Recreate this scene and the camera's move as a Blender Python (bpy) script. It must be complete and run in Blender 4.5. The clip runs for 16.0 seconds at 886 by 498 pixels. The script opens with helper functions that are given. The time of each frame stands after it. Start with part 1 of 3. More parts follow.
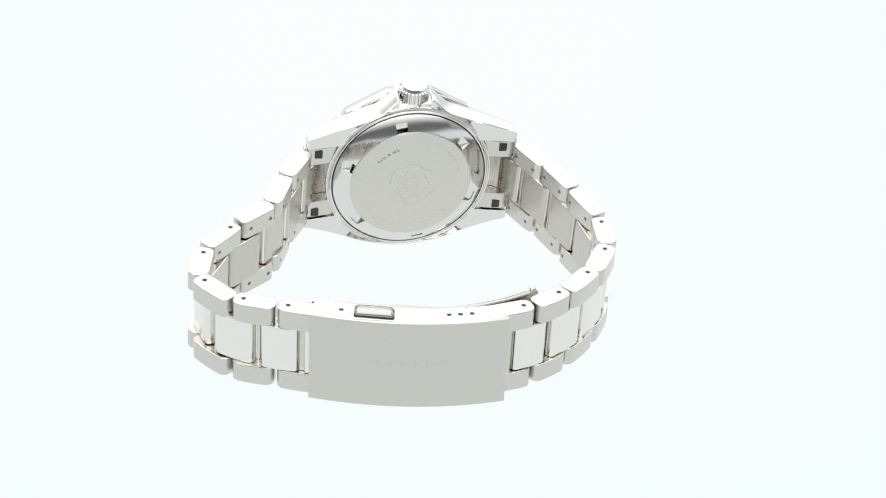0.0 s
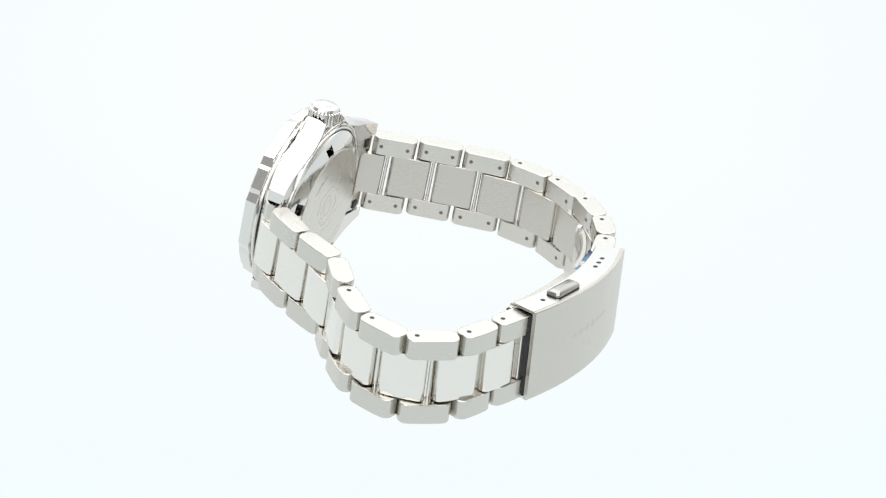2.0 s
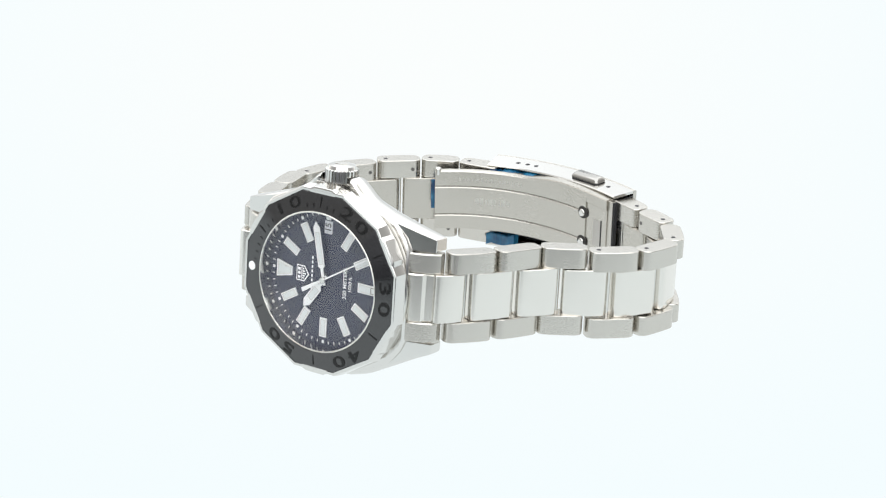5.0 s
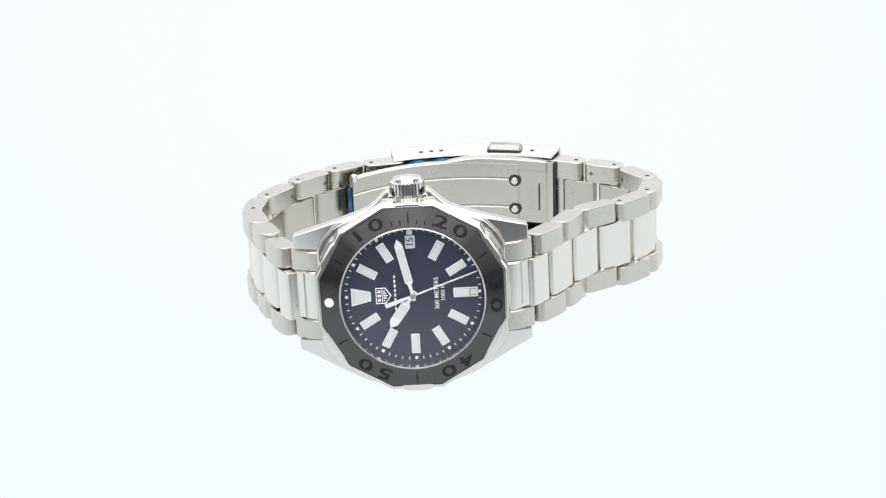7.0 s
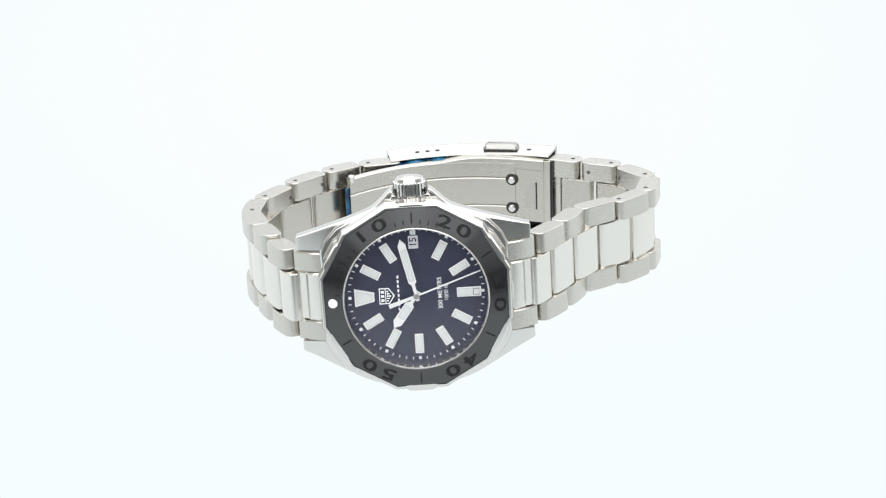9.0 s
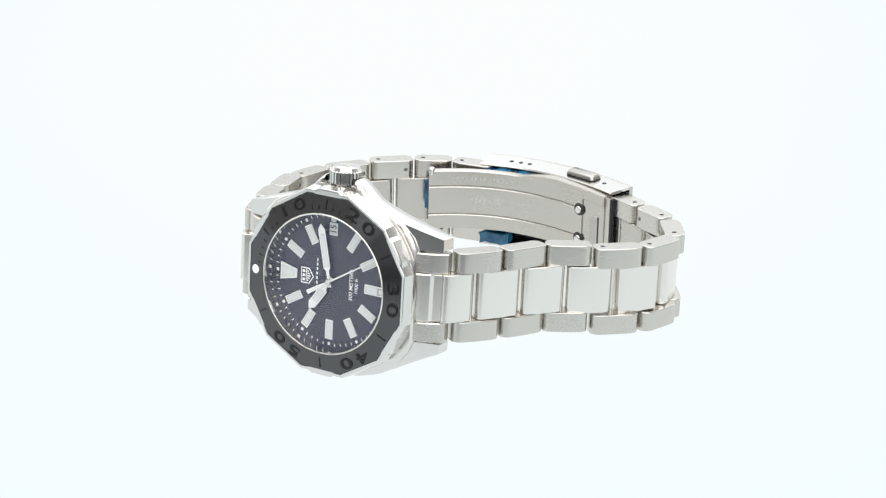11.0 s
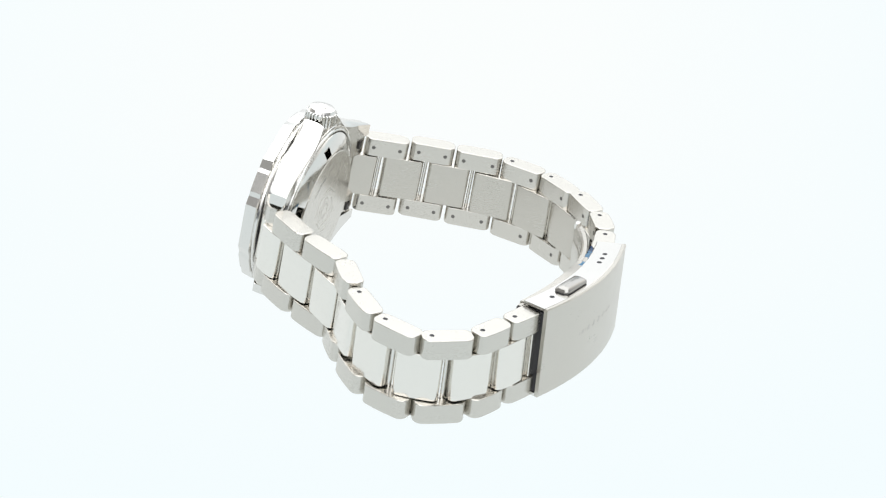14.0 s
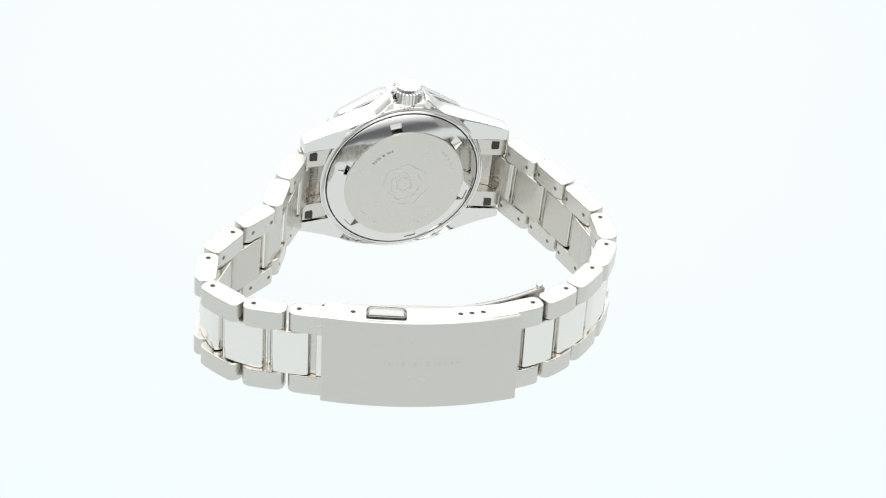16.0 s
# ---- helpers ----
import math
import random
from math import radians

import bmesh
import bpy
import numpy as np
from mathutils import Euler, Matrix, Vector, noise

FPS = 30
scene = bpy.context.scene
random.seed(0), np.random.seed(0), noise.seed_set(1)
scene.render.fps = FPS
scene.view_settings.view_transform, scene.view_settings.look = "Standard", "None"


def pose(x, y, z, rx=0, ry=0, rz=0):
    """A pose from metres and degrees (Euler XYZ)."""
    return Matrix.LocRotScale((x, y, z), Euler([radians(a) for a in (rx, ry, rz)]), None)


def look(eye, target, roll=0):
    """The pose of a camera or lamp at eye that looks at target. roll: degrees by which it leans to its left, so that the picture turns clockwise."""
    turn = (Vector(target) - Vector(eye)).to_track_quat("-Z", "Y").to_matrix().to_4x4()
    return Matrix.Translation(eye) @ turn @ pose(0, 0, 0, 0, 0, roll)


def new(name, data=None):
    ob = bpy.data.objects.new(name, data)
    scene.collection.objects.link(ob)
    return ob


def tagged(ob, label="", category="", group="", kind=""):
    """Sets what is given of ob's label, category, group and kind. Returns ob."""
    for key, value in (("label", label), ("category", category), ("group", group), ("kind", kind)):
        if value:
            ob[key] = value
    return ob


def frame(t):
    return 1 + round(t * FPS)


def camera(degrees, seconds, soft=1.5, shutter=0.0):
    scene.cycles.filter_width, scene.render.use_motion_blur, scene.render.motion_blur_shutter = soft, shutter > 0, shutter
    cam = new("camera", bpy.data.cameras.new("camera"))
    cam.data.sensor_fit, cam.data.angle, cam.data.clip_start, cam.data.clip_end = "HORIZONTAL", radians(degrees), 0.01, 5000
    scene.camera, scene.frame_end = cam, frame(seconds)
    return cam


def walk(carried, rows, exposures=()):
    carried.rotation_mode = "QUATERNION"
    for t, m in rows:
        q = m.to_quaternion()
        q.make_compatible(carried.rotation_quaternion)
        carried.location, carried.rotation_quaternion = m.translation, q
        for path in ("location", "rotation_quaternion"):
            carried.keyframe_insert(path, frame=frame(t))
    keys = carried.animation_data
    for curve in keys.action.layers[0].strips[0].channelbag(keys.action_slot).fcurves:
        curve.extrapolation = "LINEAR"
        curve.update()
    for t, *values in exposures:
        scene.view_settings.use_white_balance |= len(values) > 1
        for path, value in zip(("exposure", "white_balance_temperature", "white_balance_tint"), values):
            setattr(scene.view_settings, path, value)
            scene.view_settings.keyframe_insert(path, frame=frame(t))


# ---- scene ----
cam = camera(23.94, 16.0, soft=1.2)
EYE_MM = (0.0, -347.0, 187.6)          # height of the eye above the table
PITCH, PAN = radians(26.62), radians(0.57)
AIM = (EYE_MM[0] + 300 * math.sin(PAN) * math.cos(PITCH), EYE_MM[1] + 300 * math.cos(PAN) * math.cos(PITCH), EYE_MM[2] - 300 * math.sin(PITCH))
VIEW = look([c / 1000 for c in EYE_MM], [c / 1000 for c in AIM])
walk(cam, [(0, VIEW), (16, VIEW)])

# the turntable's angle in degrees: it turns one way, slows, and runs back
TURN = [(0, 0), (0.5, 12.99), (1, 27.05), (1.5, 40.03), (2, 54.38), (2.5, 67.51), (3, 81.53), (3.5, 94.58), (4, 108.95),
        (4.5, 121.13), (4.7, 125.8), (5.1, 136.1), (5.5, 144.6), (6, 153.6), (6.4, 159.9), (6.8, 165.15), (7, 167.41), (7.5, 172.32),
        (7.8, 174.67), (8, 176.19), (8.1, 176.18), (8.3, 175.16), (8.5, 173.62), (8.7, 172.02), (9.1, 167.41), (9.3, 165.15), (9.7, 159.9),
        (10.1, 153.6), (10.6, 144.6), (11, 136.11), (11.5, 125.01), (12, 111.23), (12.5, 98.83), (13, 84.89), (13.5, 71.55),
        (14, 57.41), (14.5, 44.42), (15, 30.3), (15.5, 17.34), (16, 3.32)]

# ---- light: an added, unseen white tent, open towards a dim room behind the camera ----
world = bpy.data.worlds.new("world")
scene.world = world
world.use_nodes = True
world.node_tree.nodes["Background"].inputs["Color"].default_value = (0.95, 0.97, 1.0, 1)
world.node_tree.nodes["Background"].inputs["Strength"].default_value = 1.0


def room_light():
    """The unseen room is dim at eye level; brightness above is added as frontal fill."""
    nt = world.node_tree
    co, xyz, ramp = nt.nodes.new("ShaderNodeTexCoord"), nt.nodes.new("ShaderNodeSeparateXYZ"), nt.nodes.new("ShaderNodeValToRGB")
    nt.links.new(co.outputs["Generated"], xyz.inputs["Vector"])
    nt.links.new(xyz.outputs["Z"], ramp.inputs["Fac"])
    ramp.color_ramp.elements[0].position, ramp.color_ramp.elements[0].color = 0.05, (0.16, 0.165, 0.18, 1)
    ramp.color_ramp.elements[1].position, ramp.color_ramp.elements[1].color = 0.42, (2.1, 2.12, 2.15, 1)
    nt.links.new(ramp.outputs["Color"], nt.nodes["Background"].inputs["Color"])


room_light()


# ---- materials ----
def material(name, base, rough=0.5, metal=0.0, **more):
    m = bpy.data.materials.new(name)
    m.use_nodes = True
    b = m.node_tree.nodes["Principled BSDF"]
    b.inputs["Base Color"].default_value = (*base, 1)
    b.inputs["Roughness"].default_value = rough
    b.inputs["Metallic"].default_value = metal
    for key, value in more.items():
        b.inputs[key.replace("_", " ")].default_value = value
    return m


def grain(m, scale, stretch, bump=0.1, distance=0.00002, rough=(0.25, 0.4), tint=0.0):
    """Fine lines stretched along one axis, in relief and in gloss, with broad smudges over them."""
    nt = m.node_tree
    b = nt.nodes["Principled BSDF"]
    co = nt.nodes.new("ShaderNodeTexCoord")
    mp = nt.nodes.new("ShaderNodeMapping")
    mp.inputs["Scale"].default_value = stretch
    nt.links.new(co.outputs["Object"], mp.inputs["Vector"])
    n1 = nt.nodes.new("ShaderNodeTexNoise")
    n1.inputs["Scale"].default_value, n1.inputs["Detail"].default_value = scale, 4
    nt.links.new(mp.outputs["Vector"], n1.inputs["Vector"])
    n2 = nt.nodes.new("ShaderNodeTexNoise")
    n2.inputs["Scale"].default_value, n2.inputs["Detail"].default_value = 160, 3
    nt.links.new(co.outputs["Object"], n2.inputs["Vector"])
    add = nt.nodes.new("ShaderNodeMath")
    add.operation = "ADD"
    nt.links.new(n1.outputs["Fac"], add.inputs[0])
    nt.links.new(n2.outputs["Fac"], add.inputs[1])
    mr = nt.nodes.new("ShaderNodeMapRange")
    mr.inputs["From Min"].default_value, mr.inputs["From Max"].default_value = 0.6, 1.4
    mr.inputs["To Min"].default_value, mr.inputs["To Max"].default_value = rough
    nt.links.new(add.outputs["Value"], mr.inputs["Value"])
    nt.links.new(mr.outputs["Result"], b.inputs["Roughness"])
    bp = nt.nodes.new("ShaderNodeBump")
    bp.inputs["Strength"].default_value, bp.inputs["Distance"].default_value = bump, distance
    nt.links.new(n1.outputs["Fac"], bp.inputs["Height"])
    nt.links.new(bp.outputs["Normal"], b.inputs["Normal"])
    if tint:
        base = b.inputs["Base Color"].default_value[:]
        mix = nt.nodes.new("ShaderNodeMix")
        mix.data_type = "RGBA"
        mix.inputs["A"].default_value = tuple(c * (1 - tint) for c in base[:3]) + (1,)
        mix.inputs["B"].default_value = tuple(min(1, c * (1 + tint)) for c in base[:3]) + (1,)
        nt.links.new(n1.outputs["Fac"], mix.inputs["Factor"])
        nt.links.new(mix.outputs["Result"], b.inputs["Base Color"])
    return m


STEEL = (0.62, 0.599, 0.555)
BRUSHED = grain(material("brushed_steel", STEEL, 0.3, 1.0), 900, (1, 1, 14), 0.03, 0.00001, (0.22, 0.29), 0.03)
BRUSHED_SIDE = grain(material("brushed_clasp_steel", (0.60, 0.578, 0.532), 0.3, 1.0), 900, (1, 1, 14), 0.06, 0.00001, (0.26, 0.36), 0.05)
# brushed steel again, darkened for the shade inside the bracelet loop
BRUSHED_SHADED = grain(material("brushed_shaded_steel", (0.56, 0.538, 0.492), 0.3, 1.0), 900, (1, 1, 14), 0.03, 0.00001, (0.22, 0.29), 0.03)
SATIN = grain(material("satin_steel", (0.80, 0.78, 0.735), 0.2, 1.0), 900, (1, 1, 12), 0.1, 0.000006, (0.14, 0.24), 0.03)
POLISHED = grain(material("polished_steel", (0.72, 0.71, 0.685), 0.06, 1.0), 300, (1, 1, 1), 0.02, 0.000004, (0.08, 0.13))
# polished steel darkened to imitate the dim room reflected in the button
BUTTON = grain(material("darkened_button_steel", (0.42, 0.41, 0.39), 0.1, 1.0), 300, (1, 1, 1), 0.02, 0.000004, (0.08, 0.14))
CERAMIC = grain(material("black_ceramic", (0.012, 0.012, 0.013), 0.12, IOR=1.85), 500, (1, 1, 1), 0.03, 0.000004, (0.06, 0.12))
ENGRAVED = grain(material("engraved_black", (0.005, 0.005, 0.005), 0.3, IOR=1.42), 2000, (1, 1, 1), 0.1, 0.00001, (0.2, 0.32))
DIAL_BLUE = grain(material("navy_dial_lacquer", (0.040, 0.043, 0.074), 0.2), 3000, (1, 1, 1), 0.02, 0.000004, (0.12, 0.18))
LUME = grain(material("white_lume", (0.74, 0.765, 0.76), 0.6), 3000, (1, 1, 1), 0.2, 0.00001, (0.5, 0.7))
MARKER = material("silver_white_marker", (0.9, 0.905, 0.9), 0.25, 0.0)
PRINT = material("white_print", (0.93, 0.94, 0.95), 0.5)
DATE_WHITE = material("date_disc_white", (0.62, 0.63, 0.66), 0.5)
# date ink, and the black that stands for shade in holes and gaps
INK_SHADE = material("black_ink_and_shade", (0.015, 0.015, 0.018), 0.5)
PIN = material("pin_end_steel", (0.17, 0.165, 0.155), 0.4, 0.8)
FAINT = grain(material("faintly_etched_steel", (0.62, 0.605, 0.565), 0.4, 1.0), 2500, (1, 1, 1), 0.3, 0.00001, (0.38, 0.5))
# near-black for solid pieces that stand for shade in gaps and slots
DARK = material("recess_shade", (0.05, 0.048, 0.045), 0.45, 0.6)
FILM = grain(material("blue_film", (0.012, 0.09, 0.20), 0.15), 120, (1, 1, 1), 0.6, 0.0004, (0.06, 0.22))


def cloud_film():
    """Thin film, deep navy to light blue in soft clouds."""
    nt = FILM.node_tree
    co, noise_node, ramp = nt.nodes.new("ShaderNodeTexCoord"), nt.nodes.new("ShaderNodeTexNoise"), nt.nodes.new("ShaderNodeValToRGB")
    noise_node.inputs["Scale"].default_value, noise_node.inputs["Detail"].default_value = 150, 3
    ramp.color_ramp.elements[0].position, ramp.color_ramp.elements[0].color = 0.36, (0.004, 0.03, 0.09, 1)
    ramp.color_ramp.elements[1].position, ramp.color_ramp.elements[1].color = 0.66, (0.04, 0.26, 0.44, 1)
    nt.links.new(co.outputs["Object"], noise_node.inputs["Vector"])
    nt.links.new(noise_node.outputs["Fac"], ramp.inputs["Fac"])
    nt.links.new(ramp.outputs["Color"], nt.nodes["Principled BSDF"].inputs["Base Color"])


cloud_film()
WORN = grain(material("shallow_engraved_steel", (0.36, 0.35, 0.33), 0.45, 0.9), 2500, (1, 1, 1), 0.3, 0.00001, (0.4, 0.55))
GLASS = bpy.data.materials.new("sapphire_glass")


def coated_crystal():
    """Clear sapphire: light passes straight, and the gloss grows towards a grazing view."""
    GLASS.use_nodes = True
    nt = GLASS.node_tree
    nt.nodes.clear()
    out, mix = nt.nodes.new("ShaderNodeOutputMaterial"), nt.nodes.new("ShaderNodeMixShader")
    clear, gloss = nt.nodes.new("ShaderNodeBsdfTransparent"), nt.nodes.new("ShaderNodeBsdfGlossy")
    gloss.inputs["Roughness"].default_value = 0.01
    weight, power, rise = nt.nodes.new("ShaderNodeLayerWeight"), nt.nodes.new("ShaderNodeMath"), nt.nodes.new("ShaderNodeMath")
    weight.inputs["Blend"].default_value = 0.5
    power.operation, power.inputs[1].default_value = "POWER", 2.4
    rise.operation, rise.inputs[1].default_value, rise.inputs[2].default_value = "MULTIPLY_ADD", 0.94, 0.045
    nt.links.new(weight.outputs["Facing"], power.inputs[0])
    nt.links.new(power.outputs["Value"], rise.inputs[0])
    nt.links.new(rise.outputs["Value"], mix.inputs["Fac"])
    nt.links.new(clear.outputs["BSDF"], mix.inputs[1])
    nt.links.new(gloss.outputs["BSDF"], mix.inputs[2])
    nt.links.new(mix.outputs["Shader"], out.inputs["Surface"])


coated_crystal()
CLEAR = bpy.data.materials.new("clear_underside")
CLEAR.use_nodes = True
CLEAR.node_tree.nodes.clear()
CLEAR.node_tree.links.new(CLEAR.node_tree.nodes.new("ShaderNodeBsdfTransparent").outputs["BSDF"], CLEAR.node_tree.nodes.new("ShaderNodeOutputMaterial").inputs["Surface"])
ETCHED = grain(material("etched_steel", (0.585, 0.565, 0.535), 0.5, 1.0), 2500, (1, 1, 1), 0.3, 0.00001, (0.42, 0.6))


def glowing(name, colour, strength):
    m = bpy.data.materials.new(name)
    m.use_nodes = True
    nt = m.node_tree
    nt.nodes.clear()
    out, em = nt.nodes.new("ShaderNodeOutputMaterial"), nt.nodes.new("ShaderNodeEmission")
    em.inputs["Color"].default_value, em.inputs["Strength"].default_value = (*colour, 1), strength
    nt.links.new(em.outputs["Emission"], out.inputs["Surface"])
    return m


TABLE = glowing("glowing_white_table", (0.91, 0.985, 1.0), 1.0)
BACK_CLOTH = glowing("glowing_back_cloth", (0.97, 1.0, 1.02), 1.75)
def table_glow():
    """The table's light is put in as glow, painted whiter over its far middle."""
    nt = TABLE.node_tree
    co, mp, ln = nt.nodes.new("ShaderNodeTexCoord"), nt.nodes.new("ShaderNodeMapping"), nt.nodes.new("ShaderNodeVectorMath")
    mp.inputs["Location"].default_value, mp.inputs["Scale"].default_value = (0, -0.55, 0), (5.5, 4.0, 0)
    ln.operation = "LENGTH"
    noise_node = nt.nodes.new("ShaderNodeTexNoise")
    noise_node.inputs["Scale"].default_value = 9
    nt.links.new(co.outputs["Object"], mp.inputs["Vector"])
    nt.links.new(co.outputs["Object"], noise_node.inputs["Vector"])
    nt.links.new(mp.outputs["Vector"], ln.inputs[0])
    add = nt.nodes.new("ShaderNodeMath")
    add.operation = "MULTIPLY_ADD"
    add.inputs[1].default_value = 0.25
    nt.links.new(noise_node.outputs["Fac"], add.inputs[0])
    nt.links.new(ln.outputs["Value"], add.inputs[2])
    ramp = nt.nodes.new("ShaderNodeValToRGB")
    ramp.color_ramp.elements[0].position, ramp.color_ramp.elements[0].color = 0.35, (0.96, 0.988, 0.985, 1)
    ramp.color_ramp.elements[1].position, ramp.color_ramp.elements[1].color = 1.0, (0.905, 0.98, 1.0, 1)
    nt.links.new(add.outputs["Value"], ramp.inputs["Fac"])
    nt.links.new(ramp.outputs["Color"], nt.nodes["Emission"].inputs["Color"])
    # the glow is faded towards the camera to keep dial reflections dark
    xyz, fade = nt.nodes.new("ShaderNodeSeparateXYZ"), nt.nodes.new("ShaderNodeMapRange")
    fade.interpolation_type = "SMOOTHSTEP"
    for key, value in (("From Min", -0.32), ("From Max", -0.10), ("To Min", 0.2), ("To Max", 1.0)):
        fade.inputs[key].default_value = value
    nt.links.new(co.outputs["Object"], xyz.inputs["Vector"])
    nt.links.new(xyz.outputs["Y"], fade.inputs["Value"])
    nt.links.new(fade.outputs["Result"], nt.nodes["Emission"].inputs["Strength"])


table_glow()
SIDE_CLOTH = glowing("glowing_side_cloth", (1.0, 0.995, 0.975), 1.0)


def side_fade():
    """The unseen side cloths' added glow is set to weaken towards the camera."""
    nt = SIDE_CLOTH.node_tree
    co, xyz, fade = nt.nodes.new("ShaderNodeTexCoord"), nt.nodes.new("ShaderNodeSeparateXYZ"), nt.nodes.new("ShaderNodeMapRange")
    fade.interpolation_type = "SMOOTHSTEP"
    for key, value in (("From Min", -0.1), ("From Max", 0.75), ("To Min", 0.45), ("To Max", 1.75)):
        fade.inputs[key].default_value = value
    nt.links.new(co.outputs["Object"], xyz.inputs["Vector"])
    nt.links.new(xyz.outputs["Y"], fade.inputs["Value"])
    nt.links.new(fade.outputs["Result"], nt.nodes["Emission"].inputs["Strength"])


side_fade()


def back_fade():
    """The unseen back cloth's added glow grows from the table to the top."""
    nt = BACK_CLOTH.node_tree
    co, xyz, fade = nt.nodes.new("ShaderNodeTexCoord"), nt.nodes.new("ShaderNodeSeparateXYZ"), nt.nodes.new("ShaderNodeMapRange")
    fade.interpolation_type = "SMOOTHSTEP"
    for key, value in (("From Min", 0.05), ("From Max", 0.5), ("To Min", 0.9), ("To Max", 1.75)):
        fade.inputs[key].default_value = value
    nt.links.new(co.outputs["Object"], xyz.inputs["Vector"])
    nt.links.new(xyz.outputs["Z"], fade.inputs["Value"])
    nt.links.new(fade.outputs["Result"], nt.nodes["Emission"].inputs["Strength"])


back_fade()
# unseen glowing ceiling, added to brighten upward faces and the dial
CEILING_CLOTH = glowing("glowing_tent_ceiling", (0.98, 1.0, 1.01), 2.3)


# ---- helpers for meshes ----
MM = Matrix.Scale(0.001, 4)


def part(name, bm, mat, parent=None, label="", angle=19):
    bmesh.ops.recalc_face_normals(bm, faces=bm.faces)
    me = bpy.data.meshes.new(name)
    bm.to_mesh(me)
    bm.free()
    me.materials.append(mat)
    me.polygons.foreach_set("use_smooth", [True] * len(me.polygons))
    me.set_sharp_from_angle(angle=radians(angle))
    ob = new(name, me)
    ob.parent = parent
    if label:
        ob["label"] = label
    return ob


def axes(o, ux, uy, uz):
    m = Matrix.Identity(4)
    for i, v in enumerate((ux, uy, uz, o)):
        for j in range(3):
            m[j][i] = v[j]
    return m


def inset(poly, d):
    """The polygon moved inwards by d (counter-clockwise order)."""
    out = []
    n = len(poly)
    for i in range(n):
        a, b, c = Vector(poly[i - 1]), Vector(poly[i]), Vector(poly[(i + 1) % n])
        e1, e2 = (b - a).normalized(), (c - b).normalized()
        n1, n2 = Vector((-e1.y, e1.x)), Vector((-e2.y, e2.x))
        k = n1 + n2
        s = max(0.35, k.length_squared / 2)
        out.append(b + k * (d / s))
    return out


def loft(bm, rings, close=True, cap=True):
    rows = [[bm.verts.new(p) for p in ring] for ring in rings]
    n = len(rows[0])
    for a, b in zip(rows, rows[1:]):
        for i in range(n if close else n - 1):
            j = (i + 1) % n
            bm.faces.new((a[i], a[j], b[j], b[i]))
    if cap:
        bm.faces.new(rows[0][::-1])
        bm.faces.new(rows[-1])
    return rows


def prism(bm, poly, z0, z1, bevel=0.2, m=None):
    """A plate of the outline poly from z0 to z1 with rounded rims."""
    rings = []
    for z, d in ((z0, bevel), (z0 + bevel * 0.3, bevel * 0.3), (z0 + bevel, 0), (z1 - bevel, 0), (z1 - bevel * 0.3, bevel * 0.3), (z1, bevel)):
        rings.append([Vector((p[0], p[1], z)) for p in (inset(poly, d) if d else poly)])
    if m is not None:
        rings = [[m @ p for p in r] for r in rings]
    loft(bm, rings)


def rounded_rect(x0, x1, y0, y1, r, n=5):
    """Corner arcs with a support point on either side, so that the straight faces shade flat."""
    pts = []
    e = min(0.06, 0.2 * min(x1 - x0 - 2 * r, y1 - y0 - 2 * r))
    for cx, cy, a in ((x1 - r, y0 + r, -90), (x1 - r, y1 - r, 0), (x0 + r, y1 - r, 90), (x0 + r, y0 + r, 180)):
        arc_pts = []
        for k in range(n + 1):
            t = radians(a + 90 * k / n)
            arc_pts.append((cx + r * math.cos(t), cy + r * math.sin(t)))
        if e > 0.01:
            t0, t1 = radians(a), radians(a + 90)
            arc_pts.insert(0, (arc_pts[0][0] + e * math.sin(t0), arc_pts[0][1] - e * math.cos(t0)))
            arc_pts.append((arc_pts[-1][0] - e * math.sin(t1), arc_pts[-1][1] + e * math.cos(t1)))
        pts += arc_pts
    return pts


def lathe(bm, profile, m, n=96, closed=False):
    """Turned about the third axis: profile of (radius, height)."""
    rings = []
    for r, z in profile:
        rings.append([m @ Vector((r * math.cos(2 * math.pi * k / n), r * math.sin(2 * math.pi * k / n), z)) for k in range(n)])
    if closed:
        rings.append(rings[0])
        rows = [[bm.verts.new(p) for p in ring] for ring in rings[:-1]]
        rows.append(rows[0])
        for a, b in zip(rows, rows[1:]):
            for i in range(n):
                j = (i + 1) % n
                bm.faces.new((a[i], a[j], b[j], b[i]))
    else:
        loft(bm, rings)


def block(bm, m, x0, x1, y0, y1, z0, z1, bevel=0.1, r=0.15):
    prism(bm, rounded_rect(x0, x1, y0, y1, min(r, (x1 - x0) / 2.01, (y1 - y0) / 2.01), 3), z0, z1, min(bevel, (z1 - z0) / 2.1), m)


def rod(bm, m, r, z0, z1, n=16, bevel=0.08):
    prism(bm, [(r * math.cos(2 * math.pi * k / n), r * math.sin(2 * math.pi * k / n)) for k in range(n)], z0, z1, min(bevel, r * 0.4), m)


def lettering(name, text, size, m, mat, parent, depth=0.02, spacing=1.0, bold=0.0, wide=1.0, rim=0.0):
    """Words in the built-in font, centred on m's origin in its xy plane (millimetres)."""
    cu = bpy.data.curves.new("text", "FONT")
    cu.body, cu.size, cu.align_x, cu.align_y = text, size, "CENTER", "CENTER"
    cu.extrude, cu.space_character, cu.offset, cu.resolution_u, cu.bevel_depth, cu.bevel_resolution = depth, spacing, bold, 3, rim, 1
    tmp = bpy.data.objects.new("text", cu)
    me = bpy.data.meshes.new_from_object(tmp)
    bpy.data.objects.remove(tmp)
    bpy.data.curves.remove(cu)
    me.transform(m @ Matrix.Diagonal((wide, 1, 1, 1)))
    me.materials.append(mat)
    me.name = name
    ob = new(name, me)
    ob.parent = parent
    return ob


